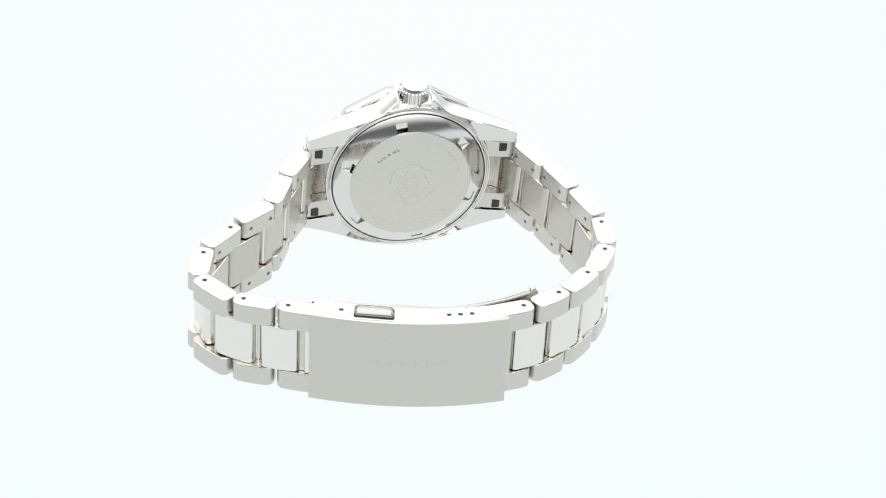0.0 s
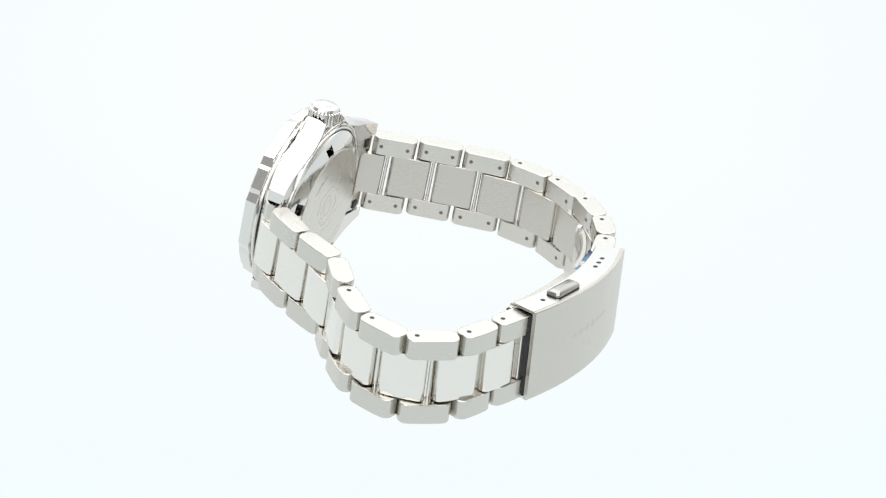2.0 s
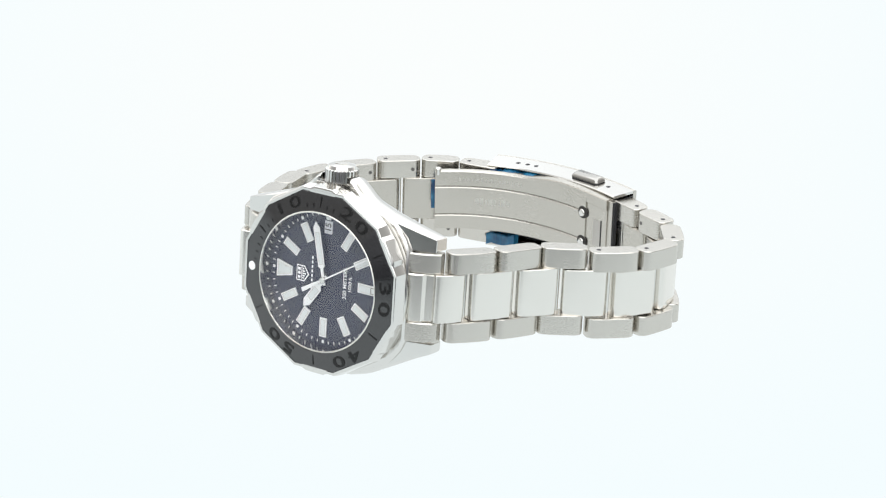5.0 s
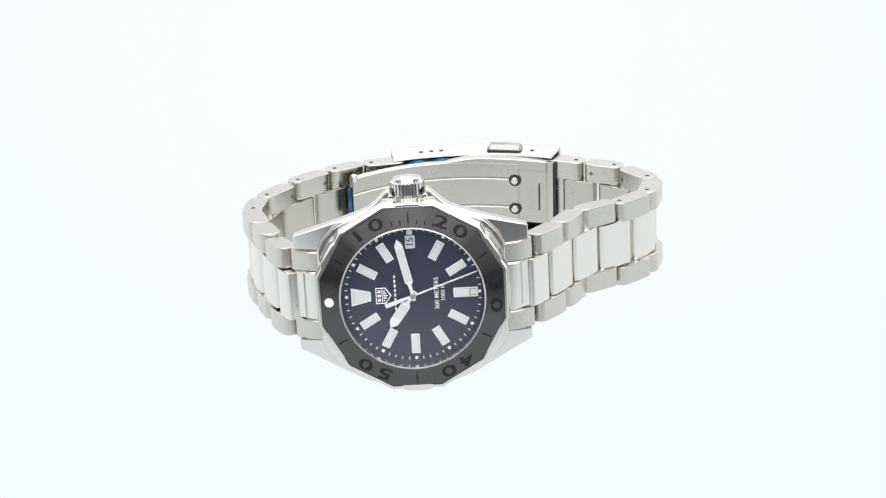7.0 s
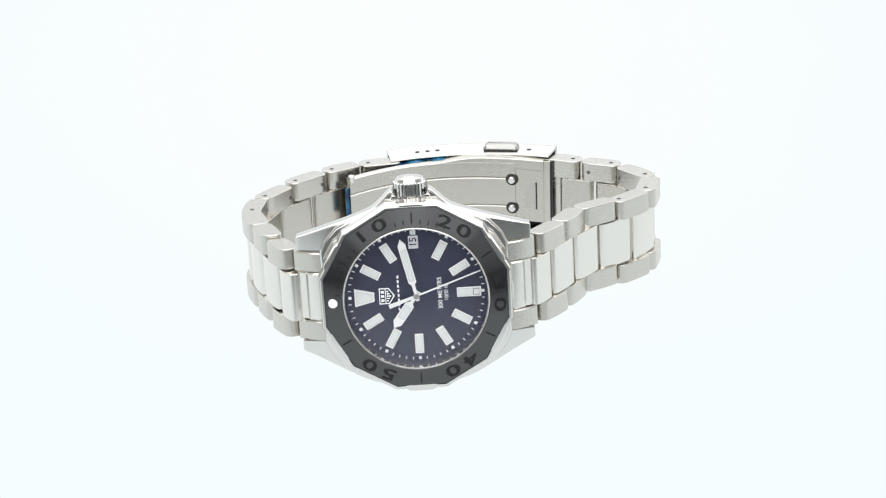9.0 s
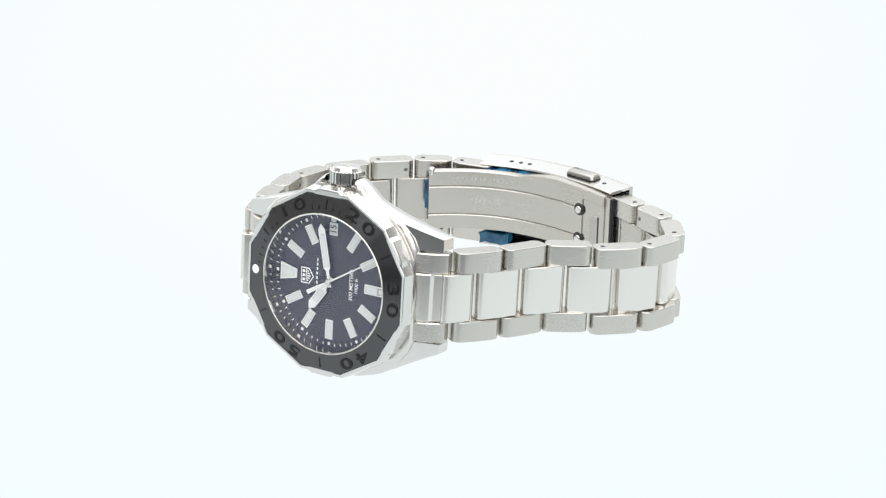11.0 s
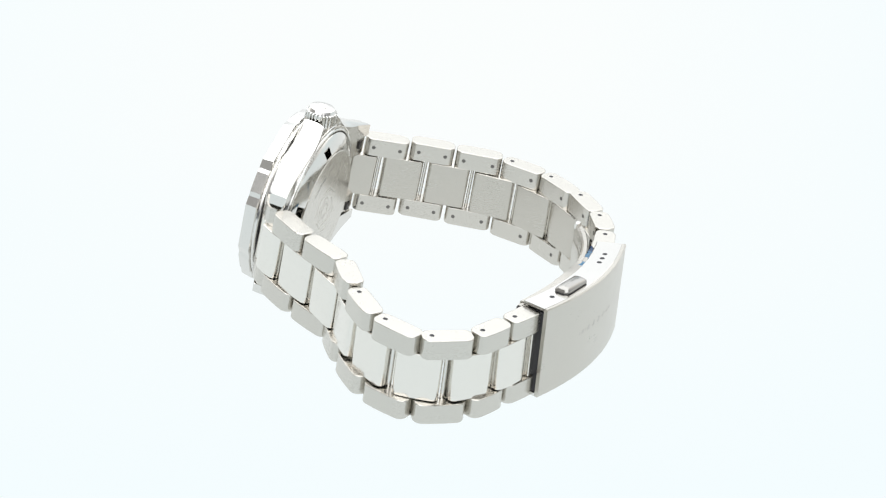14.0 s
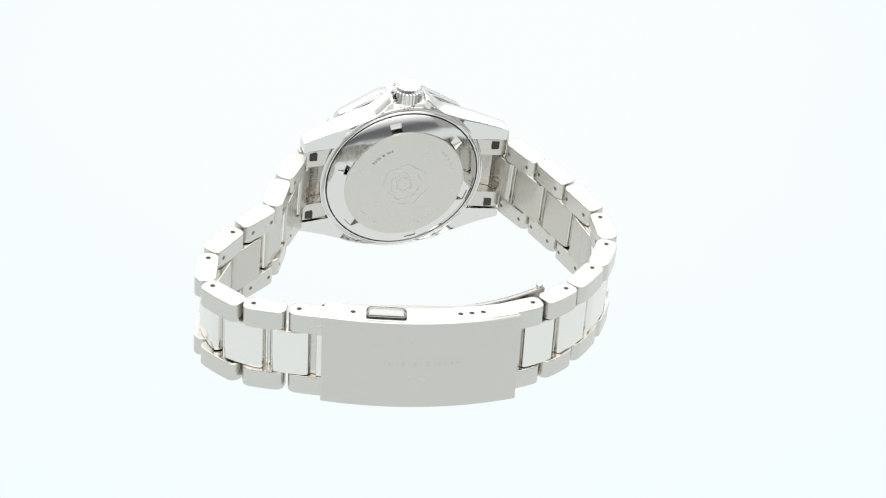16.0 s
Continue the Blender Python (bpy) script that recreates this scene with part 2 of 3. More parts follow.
# ---- table and tent ----
def setting():
    bm = bmesh.new()
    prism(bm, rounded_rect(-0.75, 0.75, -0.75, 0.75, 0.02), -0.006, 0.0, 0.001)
    tagged(part("ground", bm, TABLE), "glowing white table top", "table top", kind="structure")
    # unseen glowing panels, added to light the watch and fill its reflections
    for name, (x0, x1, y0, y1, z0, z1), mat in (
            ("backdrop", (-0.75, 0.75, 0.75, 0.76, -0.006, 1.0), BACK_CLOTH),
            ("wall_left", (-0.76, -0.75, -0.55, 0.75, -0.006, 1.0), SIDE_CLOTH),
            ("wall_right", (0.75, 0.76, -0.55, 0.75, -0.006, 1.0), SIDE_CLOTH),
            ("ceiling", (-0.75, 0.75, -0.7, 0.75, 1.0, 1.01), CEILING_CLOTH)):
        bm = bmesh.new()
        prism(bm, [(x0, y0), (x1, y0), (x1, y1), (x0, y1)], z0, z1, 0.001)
        tagged(part(name, bm, mat), "added unseen glowing white cloth that lights the watch", "backdrop", kind="structure")


# ---- the watch, in millimetres above the table, at the turntable's angle zero ----
FLOOR = -187.6
LIFT = MM @ Matrix.Translation((0, 0, -FLOOR))


def unit(*v):
    return Vector(v).normalized()


CASE_3 = unit(0.0938, -0.1825, 0.9787)                     # towards three o'clock
CASE_12 = Vector((0.9759, 0.2112, -0.0541))
CASE_12 = (CASE_12 - CASE_12.dot(CASE_3) * CASE_3).normalized()   # towards twelve
CASE_N = CASE_3.cross(CASE_12)                         # out of the dial
HUB = Vector((-4.45, 29.25, -168.3))
# in the case's space x is three o'clock, y twelve, z out of the dial
CASE = LIFT @ axes(HUB, CASE_3, CASE_12, CASE_N)


def at_clock(minute, r, z=0.0):
    """A place on the dial: x to the right along the rim, y outwards."""
    a = radians(90 - minute * 6)
    out = Vector((math.cos(a), math.sin(a), 0))
    side = Vector((out.y, -out.x, 0))
    return CASE @ axes(out * r + Vector((0, 0, z)), side, out, Vector((0, 0, 1)))


# the flank's half width at each distance towards the lugs, on the crown's side and on the other
FLANK_3 = [(0.0, 18.4), (3.5, 18.4), (4.5, 17.4), (5.8, 16.1), (7.0, 15.2), (8.2, 14.7), (11.2, 13.6), (14.6, 12.5), (17.0, 11.65), (20.4, 10.5)]
FLANK_9 = [(0.0, 17.0), (2.0, 17.0), (5.0, 16.9), (8.2, 16.0), (9.4, 15.6), (11.4, 14.5), (12.9, 13.75), (15.6, 12.3), (18.2, 11.0), (20.4, 10.0)]
# height, inset and taper of the case's side, from the back to the front
SIDE = [(-6.3, 0.4, 0.075), (-6.15, 0.2, 0.065), (-5.4, 0.0, 0.035), (-4.8, 0.0, 0.0), (-3.3, 0.0, 0.0), (-2.95, 0.08, 0.01), (-2.72, 0.25, 0.02), (-2.6, 0.45, 0.03)]


LUG_FRONT = [(3.1, -2.58), (8.6, -2.62), (11.2, -2.75), (12.9, -3.0), (14.6, -3.35), (17.0, -4.0), (20.4, -5.05)]
LUG_BACK = [(3.1, -6.85), (5.0, -7.25), (9.0, -7.4), (15.0, -7.55), (18.0, -7.85), (20.4, -8.2)]
LUG_BELLY = [(3.1, -6.7), (11.0, -6.78), (15.0, -7.3), (17.0, -7.6), (20.4, -8.15)]


def along(table, y):
    return float(np.interp(y, [p[0] for p in table], [p[1] for p in table]))


def build_case(watch):
    right = [(8.2, 16.3), (10.2, 15.4), (12.4, 13.4)] + [(along(FLANK_3, y) - 0.1, y) for y in (11.2, 9.7, 8.2, 7.0, 5.8, 4.9, 4.0)] + [(18.1, 3.5), (17.3, 3.2)]
    left = [(8.2, 16.3), (10.2, 15.4), (12.8, 13.4)] + [(along(FLANK_9, y) - 0.1, y) for y in (11.4, 9.8, 8.2, 6.6, 5.0, 3.5, 2.0)]
    poly = right[::-1] + [(-x, y) for x, y in left]
    poly += [(x, -y) for x, y in poly[::-1]]
    area = sum(a[0] * b[1] - b[0] * a[1] for a, b in zip(poly, poly[1:] + poly[:1]))
    if area < 0:
        poly = poly[::-1]
    bm = bmesh.new()
    rings = []
    for z, d, taper in SIDE:
        rings.append([CASE @ Vector((p[0] * (1 - taper * (0.25 if p[0] > 0 else 1)), p[1], z)) for p in (inset(poly, d) if d else poly)])
    loft(bm, rings)
    case = part("case", bm, POLISHED, watch, "polished steel watch case with crown guards", 24)
    for sx, table in ((1, FLANK_3), (-1, FLANK_9)):
        for sy in (1, -1):
            bm = bmesh.new()
            rows = []
            for y, shrink in ((3.15, 0.05), (3.3, 0), (3.9, 0), (4.5, 0), (5.2, 0), (5.8, 0), (6.4, 0), (7.0, 0), (8.2, 0), (9.8, 0), (11.2, 0), (12.9, 0), (14.6, 0), (15.8, 0), (17.0, 0), (18.2, 0), (19.3, 0), (20.0, 0), (20.25, 0.03), (20.35, 0.14)):
                front, rear = along(LUG_FRONT, y), along(LUG_BACK, y)
                w = min(1, max(0, (20 - y) / 8))
                row = []
                inner = 8.25 + min(shrink, 0.1)
                for z, d, taper in SIDE:
                    k = (z + 6.3) / 3.7                       # the lug falls towards the back as it nears its tip
                    x = (along(table, y) + 0.015) * (1 - taper * w * (0.25 if sx > 0 else 1)) - d * (0.3 + 0.7 * w) - shrink
                    row.append((max(x, inner + 0.1), rear + k * (front - rear) + (shrink if z < -6 else -shrink if z > -2.8 else 0)))
                # the underside steps up where the round case back sits
                belly = along(LUG_BELLY, y)
                edge = min(max(inner + 0.05, math.sqrt(max(0, 16.45 ** 2 - y * y))), row[0][0] - 0.04)
                row = [(inner, belly), (edge, belly)] + row + [(inner, row[-1][1])]
                rows.append([CASE @ Vector((sx * x, sy * y, z)) for x, z in row])
            loft(bm, rows)
            part("lug", bm, POLISHED, case, "polished tapering lug", 24)
    return case


def build_back(watch):
    bm = bmesh.new()
    # the sloping ring is cut by six wrench notches with flat floors
    angles = []
    half = math.degrees(1.05 / 12.9)
    for k in range(6):
        mid = 60 * k + 90 - 6.9 * 6
        angles += [(mid + d, abs(d) < half) for d in (-half - 0.1, -half + 0.1, 0, half - 0.1, half + 0.1)]
        angles += [(mid + half + 0.1 + (60 - 2 * half - 0.2) * j / 14, False) for j in range(1, 14)]
    profile = [(16.4, -5.6), (16.4, -6.85), (16.28, -7.02), (16.02, -7.05), (15.9, -6.9), (15.76, -6.9), (15.65, -7.15), (15.45, -7.28), (15.25, -7.25), (15.18, -6.95),
               (15.0, -6.95), (14.95, -7.3), (14.75, -7.45), (13.8, -7.93), (13.72, -7.97), (12.03, -8.78), (11.9, -8.82)]
    loft(bm, [[CASE @ Vector((r * math.cos(radians(a)), r * math.sin(radians(a)), max(z, -7.75) if notched and r < 13.75 else z)) for a, notched in angles] for r, z in profile])
    back = part("case_back", bm, POLISHED, watch, "polished screw-down case back", 20)
    bm = bmesh.new()
    lathe(bm, [(11.9, -8.5), (11.9, -8.9), (11.8, -8.96), (0.5, -8.96)], CASE, 96)
    part("back_disc", bm, BRUSHED, back, "fine brushed round centre of the back")
    # dark ring paints the shade in the groove's floor
    bm = bmesh.new()
    ring_prism(bm, [(fine(15.2), -6.8), (fine(15.2), -6.98)], [(fine(14.98), -6.98), (fine(14.98), -6.8)], CASE)
    part("back_groove", bm, DARK, back)
    for m0, m1, r, mat in ((18.5, 24, 8.5, WORN), (3, 8, 9.9, FAINT), (36, 41, 9.9, FAINT), (48, 54, 9.9, FAINT)):
        n = int((m1 - m0) * 1.7)
        bm = bmesh.new()
        for k in range(n):
            block(bm, at_clock(m0 + (m1 - m0) * (k + 0.25 * math.sin(k * 2.7)) / n, r, -8.96), -0.13 - 0.06 * math.sin(k * 1.9), 0.16, -0.33, 0.22 + 0.1 * math.sin(k * 3.3), -0.015, 0.02, 0.008, 0.05)
        part("engraved_line", bm, mat, back)
    bm = bmesh.new()
    # a swirl of worn arcs round a small disc
    for r, start, stop in ((1.5, 0, 60), (2.6, 12, 38), (3.4, 34, 66), (4.3, 5, 30), (4.9, 44, 58)):
        steps = int((stop - start) * r / 4)
        for k in range(steps):
            minute = start + (stop - start) * (k + 0.5) / steps
            wave = 0.25 * math.sin(minute * 0.7 + r)
            block(bm, at_clock(minute, r + wave, -8.96), -0.24, 0.24, -0.12, 0.12, -0.02, 0.012, 0.005, 0.08)
    part("engraved_emblem", bm, FAINT, back)
    return back


def polygon(r, n=12, turn=15.0):
    return [(r * math.cos(radians(turn + 360 * k / n)), r * math.sin(radians(turn + 360 * k / n))) for k in range(n)]


def ring_prism(bm, outer, inner, m):
    """A ring between two lists of (outline, height), joined to a closed band."""
    rows = [[bm.verts.new(m @ Vector((p[0], p[1], z))) for p in poly] for poly, z in outer + inner]
    rows.append(rows[0])
    n = len(rows[0])
    for a, b in zip(rows, rows[1:]):
        for i in range(n):
            j = (i + 1) % n
            bm.faces.new((a[i], a[j], b[j], b[i]))


def fine(r, n=144):
    return [(r * math.cos(2 * math.pi * k / n), r * math.sin(2 * math.pi * k / n)) for k in range(n)]


def twelve(r, n=144):
    """A twelve-sided outline with its flats at the hours and its corners at r."""
    pts = []
    for k in range(n):
        a = 2 * math.pi * k / n
        d = (a + math.pi / 12) % (math.pi / 6) - math.pi / 12
        s = r * math.cos(math.pi / 12) / math.cos(d)
        pts.append((s * math.cos(a), s * math.sin(a)))
    return pts


def build_bezel(watch):
    rise = 0.3
    bm = bmesh.new()
    ring_prism(bm, [(fine(15.6), -2.62), (fine(16.6), -2.45), (fine(16.85), -2.3), (fine(16.85), -1.95), (fine(16.6), -1.8), (twelve(17.15), -1.7), (twelve(17.28), -1.55),
                    (twelve(16.95), 0.22 + rise), (twelve(16.85), 0.4 + rise), (twelve(16.72), 0.48 + rise)],
               [(twelve(16.37), 0.48 + rise), (twelve(16.35), 0.1 + rise), (fine(12.75), 0.1 + rise), (fine(12.7), -1.4)], CASE)
    bezel = part("bezel", bm, POLISHED, watch, "polished twelve-sided steel bezel", 20)
    bm = bmesh.new()
    ring_prism(bm, [(twelve(16.32), 0.12 + rise), (twelve(16.32), 0.4 + rise), (twelve(16.22), 0.5 + rise)],
               [(fine(12.7), 1.08 + rise), (fine(12.58), 1.02 + rise), (fine(12.58), 0.12 + rise)], CASE)
    part("bezel_insert", bm, CERAMIC, bezel, "glossy black ceramic insert", 15)
    # dark ring stands for the shade between bezel and case
    bm = bmesh.new()
    ring_prism(bm, [(fine(16.45), -2.66), (fine(16.45), -2.42)], [(fine(15.8), -2.42), (fine(15.8), -2.66)], CASE)
    part("bezel_gap", bm, DARK, bezel)
    # six grip tabs: raised blocks whose ends slope down to the rim
    for k in range(6):
        m = at_clock(k * 10 + 5, 0)
        bm = bmesh.new()
        rings = []
        for z, out, d in ((-1.75, 16.9, 0.1), (-1.62, 17.08, 0.0), (0.18 + rise, 16.78, 0.0), (0.36 + rise, 16.68, 0.04), (0.46 + rise, 16.45, 0.12)):
            low = out - 0.95
            rings.append([m @ Vector((x, y, z)) for x, y in ((-2.75 + d, low), (2.75 - d, low), (2.75 - d, low + 0.55), (1.9 - d, out), (0, out + 0.03), (-1.9 + d, out), (-2.75 + d, low + 0.55))])
        loft(bm, rings)
        part("grip_tab", bm, POLISHED, bezel, "", 12)
    slope = math.atan2(0.55, 3.2)

    def on_insert(minute, r):
        m = at_clock(minute, r, 0.53 + rise + (15.9 - r) * math.tan(slope) + 0.02)
        return m @ Matrix.Rotation(-slope, 4, "X")
    for minute in (10, 20, 30, 40, 50):
        for k, digit in enumerate(str(minute)):
            lettering("bezel_numeral", digit, 2.95, on_insert(minute + (-1.22, 1.22)[k], 14.35), ENGRAVED, bezel, 0.012, 1.0, 0.0, 1.85, 0.05)
    for minute in (5, 15, 25, 35, 45, 55):
        bm = bmesh.new()
        block(bm, on_insert(minute, 14.3), -0.12, 0.12, -0.95, 0.95, -0.01, 0.012, 0.005, 0.05)
        part("bezel_line", bm, ENGRAVED, bezel)
    for minute in [k for k in range(1, 20) if k % 5 and abs(k - 10) > 2]:
        bm = bmesh.new()
        block(bm, on_insert(minute, 13.6), -0.1, 0.1, -0.4, 0.4, -0.01, 0.012, 0.005, 0.05)
        part("bezel_tick", bm, ENGRAVED, bezel)
    bm = bmesh.new()
    rod(bm, on_insert(0, 14.35), 0.82, -0.05, 0.12, 28, 0.08)
    part("bezel_pip", bm, MARKER, bezel, "round white luminous pip")
    # crystal and the flange under it
    bm = bmesh.new()
    lathe(bm, [(12.54, -0.3 + rise), (12.54, 1.0 + rise), (12.4, 1.12 + rise), (0.02, 1.12 + rise)], CASE, 96)
    glass = part("crystal", bm, GLASS, watch, "clear flat sapphire crystal")
    glass.visible_shadow = False
    glass.data.materials.append(CLEAR)
    for f in glass.data.polygons:
        if f.normal.dot(CASE_N) < 0.3:
            f.material_index = 1
    bm = bmesh.new()
    ring_prism(bm, [(fine(12.75), -1.6), (fine(12.75), 0.6 + rise), (fine(12.56), 1.02 + rise)], [(fine(12.55), 0.6 + rise), (fine(12.5), -0.32 + rise), (fine(12.36), -1.58)], CASE)
    part("flange", bm, POLISHED, watch, "narrow polished steel flange round the dial")
    bm = bmesh.new()
    ring_prism(bm, [(fine(12.6), 0.9 + rise), (fine(12.6), 1.09 + rise), (fine(12.52), 1.16 + rise)], [(fine(12.36), 1.14 + rise), (fine(12.3), 1.06 + rise), (fine(12.3), 0.9 + rise)], CASE)
    part("crystal_rim", bm, SATIN, watch, "thin bright rim round the crystal")


def build_dial(watch):
    bm = bmesh.new()
    lathe(bm, [(13.0, -2.0), (13.0, -1.6), (0.02, -1.6)], CASE, 96)
    dial = part("dial", bm, DIAL_BLUE, watch, "navy black lacquered dial")
    z = -1.59
    for hour in range(12):
        if hour == 3:
            continue
        m = at_clock(hour * 5, 0, z)
        if hour == 0:
            outer = [(-0.8, 7.25), (0.8, 7.25), (1.62, 10.7), (-1.62, 10.7)]
            lume = [(-0.48, 7.65), (0.48, 7.65), (1.12, 10.3), (-1.12, 10.3)]
        else:
            w, r0, r1 = (0.75, 7.1, 10.6) if hour != 6 else (0.85, 7.0, 11.2)
            outer = [(-w, r0), (w, r0), (w, r1), (-w, r1)]
            lume = [(-w + 0.28, r0 + 0.35), (w - 0.28, r0 + 0.35), (w - 0.28, r1 - 0.35), (-w + 0.28, r1 - 0.35)]
        bm = bmesh.new()
        prism(bm, outer, 0, 0.32, 0.08, m)
        part("hour_marker", bm, MARKER, dial, "faceted steel hour marker")
        bm = bmesh.new()
        cx, cy = sum(p[0] for p in lume) / 4, sum(p[1] for p in lume) / 4
        prism(bm, [(p[0] + (0.09 if p[0] > cx else -0.09), p[1] + (0.09 if p[1] > cy else -0.09)) for p in lume], 0.25, 0.335, 0.01, m)
        part("marker_recess", bm, FAINT, dial)
        bm = bmesh.new()
        prism(bm, lume, 0.25, 0.35, 0.03, m)
        part("marker_lume", bm, LUME, dial, "white luminous filling")
        if hour == 6:
            bm = bmesh.new()
            block(bm, m, -0.6, 0.6, 9.75, 9.95, 0.3, 0.37, 0.01, 0.02)
            block(bm, m, -0.6, -0.45, 9.95, 10.85, 0.3, 0.37, 0.01, 0.02)
            block(bm, m, 0.45, 0.6, 9.95, 10.85, 0.3, 0.37, 0.01, 0.02)
            part("marker_outline", bm, WORN, dial)
    for hour in range(12):
        bm = bmesh.new()
        block(bm, at_clock(hour * 5, 11.5, z), -0.26, 0.26, -0.28, 0.28, 0, 0.02, 0.005, 0.04)
        part("hour_square", bm, PRINT, dial)
    for minute in range(60):
        if minute % 5:
            bm = bmesh.new()
            block(bm, at_clock(minute, 11.6, z), -0.065, 0.065, -0.27, 0.27, 0, 0.015, 0.004, 0.03)
            part("minute_mark", bm, PRINT, dial)
    up = CASE @ Matrix.Translation((0, 0, z + 0.012))
    # date window at three o'clock
    m = up @ Matrix.Translation((9.35, 0, 0))
    bm = bmesh.new()
    block(bm, m, -1.15, 1.15, -0.85, 0.85, 0, 0.03, 0.01, 0.1)
    part("date_window", bm, DATE_WHITE, dial, "small date window showing 15")
    lettering("date_numeral", "15", 1.75, m @ Matrix.Translation((0, 0, 0.045)), INK_SHADE, dial, 0.008, 0.95, 0.015)
    bm = bmesh.new()
    block(bm, m @ Matrix.Translation((1.75, 0, 0)), -0.4, 0.4, -0.5, 0.5, 0, 0.2, 0.05)
    part("hour_marker", bm, LUME, dial)
    # plain shield and a plain bar stand in for the maker's mark and the model's name
    bm = bmesh.new()
    prism(bm, [(0, 3.7), (1.45, 4.7), (1.45, 6.45), (-1.45, 6.45), (-1.45, 4.7)], 0, 0.06, 0.02, up)
    part("maker_shield", bm, PRINT, dial, "plain white shield")
    bm = bmesh.new()
    prism(bm, [(0, 3.95), (1.25, 4.8), (1.25, 5.25), (-1.25, 5.25), (-1.25, 4.8)], 0.05, 0.075, 0.01, up)
    prism(bm, [(1.25, 5.4), (1.25, 6.28), (-1.25, 6.28), (-1.25, 5.4)], 0.05, 0.075, 0.01, up)
    part("shield_field", bm, DIAL_BLUE, dial)
    bm = bmesh.new()
    for x in (-0.75, 0.0, 0.75):
        block(bm, up, x - 0.24, x + 0.24, 5.56, 6.12, 0.07, 0.09, 0.005, 0.05)
    for x, drop in ((-0.84, 0.0), (-0.42, 0.22), (0.0, 0.45), (0.42, 0.22), (0.84, 0.0)):
        block(bm, up, x - 0.13, x + 0.13, 4.82 - drop, 5.12, 0.07, 0.09, 0.005, 0.04)
    part("shield_bars", bm, PRINT, dial)
    for x in np.linspace(-3.3, 3.3, 9):
        bm = bmesh.new()
        block(bm, up, x - 0.27, x + 0.27, 2.92, 3.24, 0, 0.02, 0.005, 0.05)
        part("name_bar", bm, PRINT, dial)
    lettering("depth_text", "300 METERS", 1.1, up @ Matrix.Translation((0, -4.1, 0.01)), PRINT, dial, 0.008, 1.0, 0.005)
    lettering("depth_text", "1000 ft", 1.0, up @ Matrix.Translation((0, -5.2, 0.01)), PRINT, dial, 0.008, 1.0, 0.0)

    def pointer(name, minute, z0, outline, lume, label):
        m = at_clock(minute, 0, z0)
        b = bmesh.new()
        prism(b, outline, 0, 0.16, 0.05, m)
        ob = part(name, b, MARKER, watch, label)
        if lume:
            b = bmesh.new()
            prism(b, [(p[0] * 1.2, p[1] + (0.1 if k > 1 else -0.1)) for k, p in enumerate(lume)], 0.13, 0.172, 0.005, m)
            part("lume_recess", b, FAINT, ob)
            b = bmesh.new()
            prism(b, lume, 0.13, 0.185, 0.02, m)
            part("lume", b, LUME, ob, "white luminous strip")
        return ob
    pointer("hour_hand", 51.1, -1.1, [(-0.35, -0.8), (0.35, -0.8), (0.32, 1.6), (0.85, 2.1), (0.85, 6.0), (0, 7.1), (-0.85, 6.0), (-0.85, 2.1), (-0.32, 1.6)],
            [(-0.5, 2.5), (0.5, 2.5), (0.5, 4.9), (-0.5, 4.9)], "broad polished hour hand with lume")
    pointer("minute_hand", 12.9, -0.85, [(-0.3, -1.0), (0.3, -1.0), (0.3, 2.0), (0.7, 2.4), (0.7, 9.3), (0, 10.4), (-0.7, 9.3), (-0.7, 2.4), (-0.3, 2.0)],
            [(-0.4, 2.8), (0.4, 2.8), (0.4, 8.4), (-0.4, 8.4)], "long polished minute hand with lume")
    second = pointer("second_hand", 0, -0.6, [(-0.4, -5.1), (0.4, -5.1), (0.3, -2.0), (0.16, 0), (0.11, 11.9), (-0.11, 11.9), (-0.16, 0), (-0.3, -2.0)], None,
                     "thin steel second hand with counterweight")
    bm = bmesh.new()
    rod(bm, CASE @ Matrix.Translation((0, 0, -1.55)), 0.6, 0, 1.3, 24, 0.15)
    part("hub", bm, POLISHED, second)
    return second


def build_crown(watch):
    # turned about the three o'clock axis
    m = CASE @ axes(Vector((0, 0, -4.6)), Vector((0, 1, 0)), Vector((0, 0, 1)), Vector((1, 0, 0)))
    bm = bmesh.new()
    n = 26
    ring = []
    for k in range(n):
        for f, r in ((0.0, 2.95), (0.42, 2.95), (0.56, 2.62), (0.86, 2.62)):
            a = 2 * math.pi * (k + f) / n
            ring.append((r * math.cos(a), r * math.sin(a)))
    smooth = [(2.55 * math.cos(2 * math.pi * k / len(ring)), 2.55 * math.sin(2 * math.pi * k / len(ring))) for k in range(len(ring))]
    rings = [[m @ Vector((*p, 17.2)) for p in smooth], [m @ Vector((*p, 17.3)) for p in ring], [m @ Vector((*p, 19.4)) for p in ring],
             [m @ Vector((p[0] * 1.02, p[1] * 1.02, 19.55)) for p in smooth], [m @ Vector((p[0] * 0.93, p[1] * 0.93, 20.1)) for p in smooth],
             [m @ Vector((p[0] * 0.6, p[1] * 0.6, 20.32)) for p in smooth], [m @ Vector((p[0] * 0.1, p[1] * 0.1, 20.38)) for p in smooth]]
    loft(bm, rings)
    crown = part("crown", bm, POLISHED, watch, "fluted steel winding crown", 30)
    bm = bmesh.new()
    rod(bm, m, 2.1, 15.0, 17.4, 24, 0.1)
    part("crown_stem", bm, SATIN, crown)
    bm = bmesh.new()
    prism(bm, [(0, -1.2), (0.95, -0.5), (0.95, 0.9), (-0.95, 0.9), (-0.95, -0.5)], 20.3, 20.42, 0.04, m)
    part("crown_shield", bm, SATIN, crown)


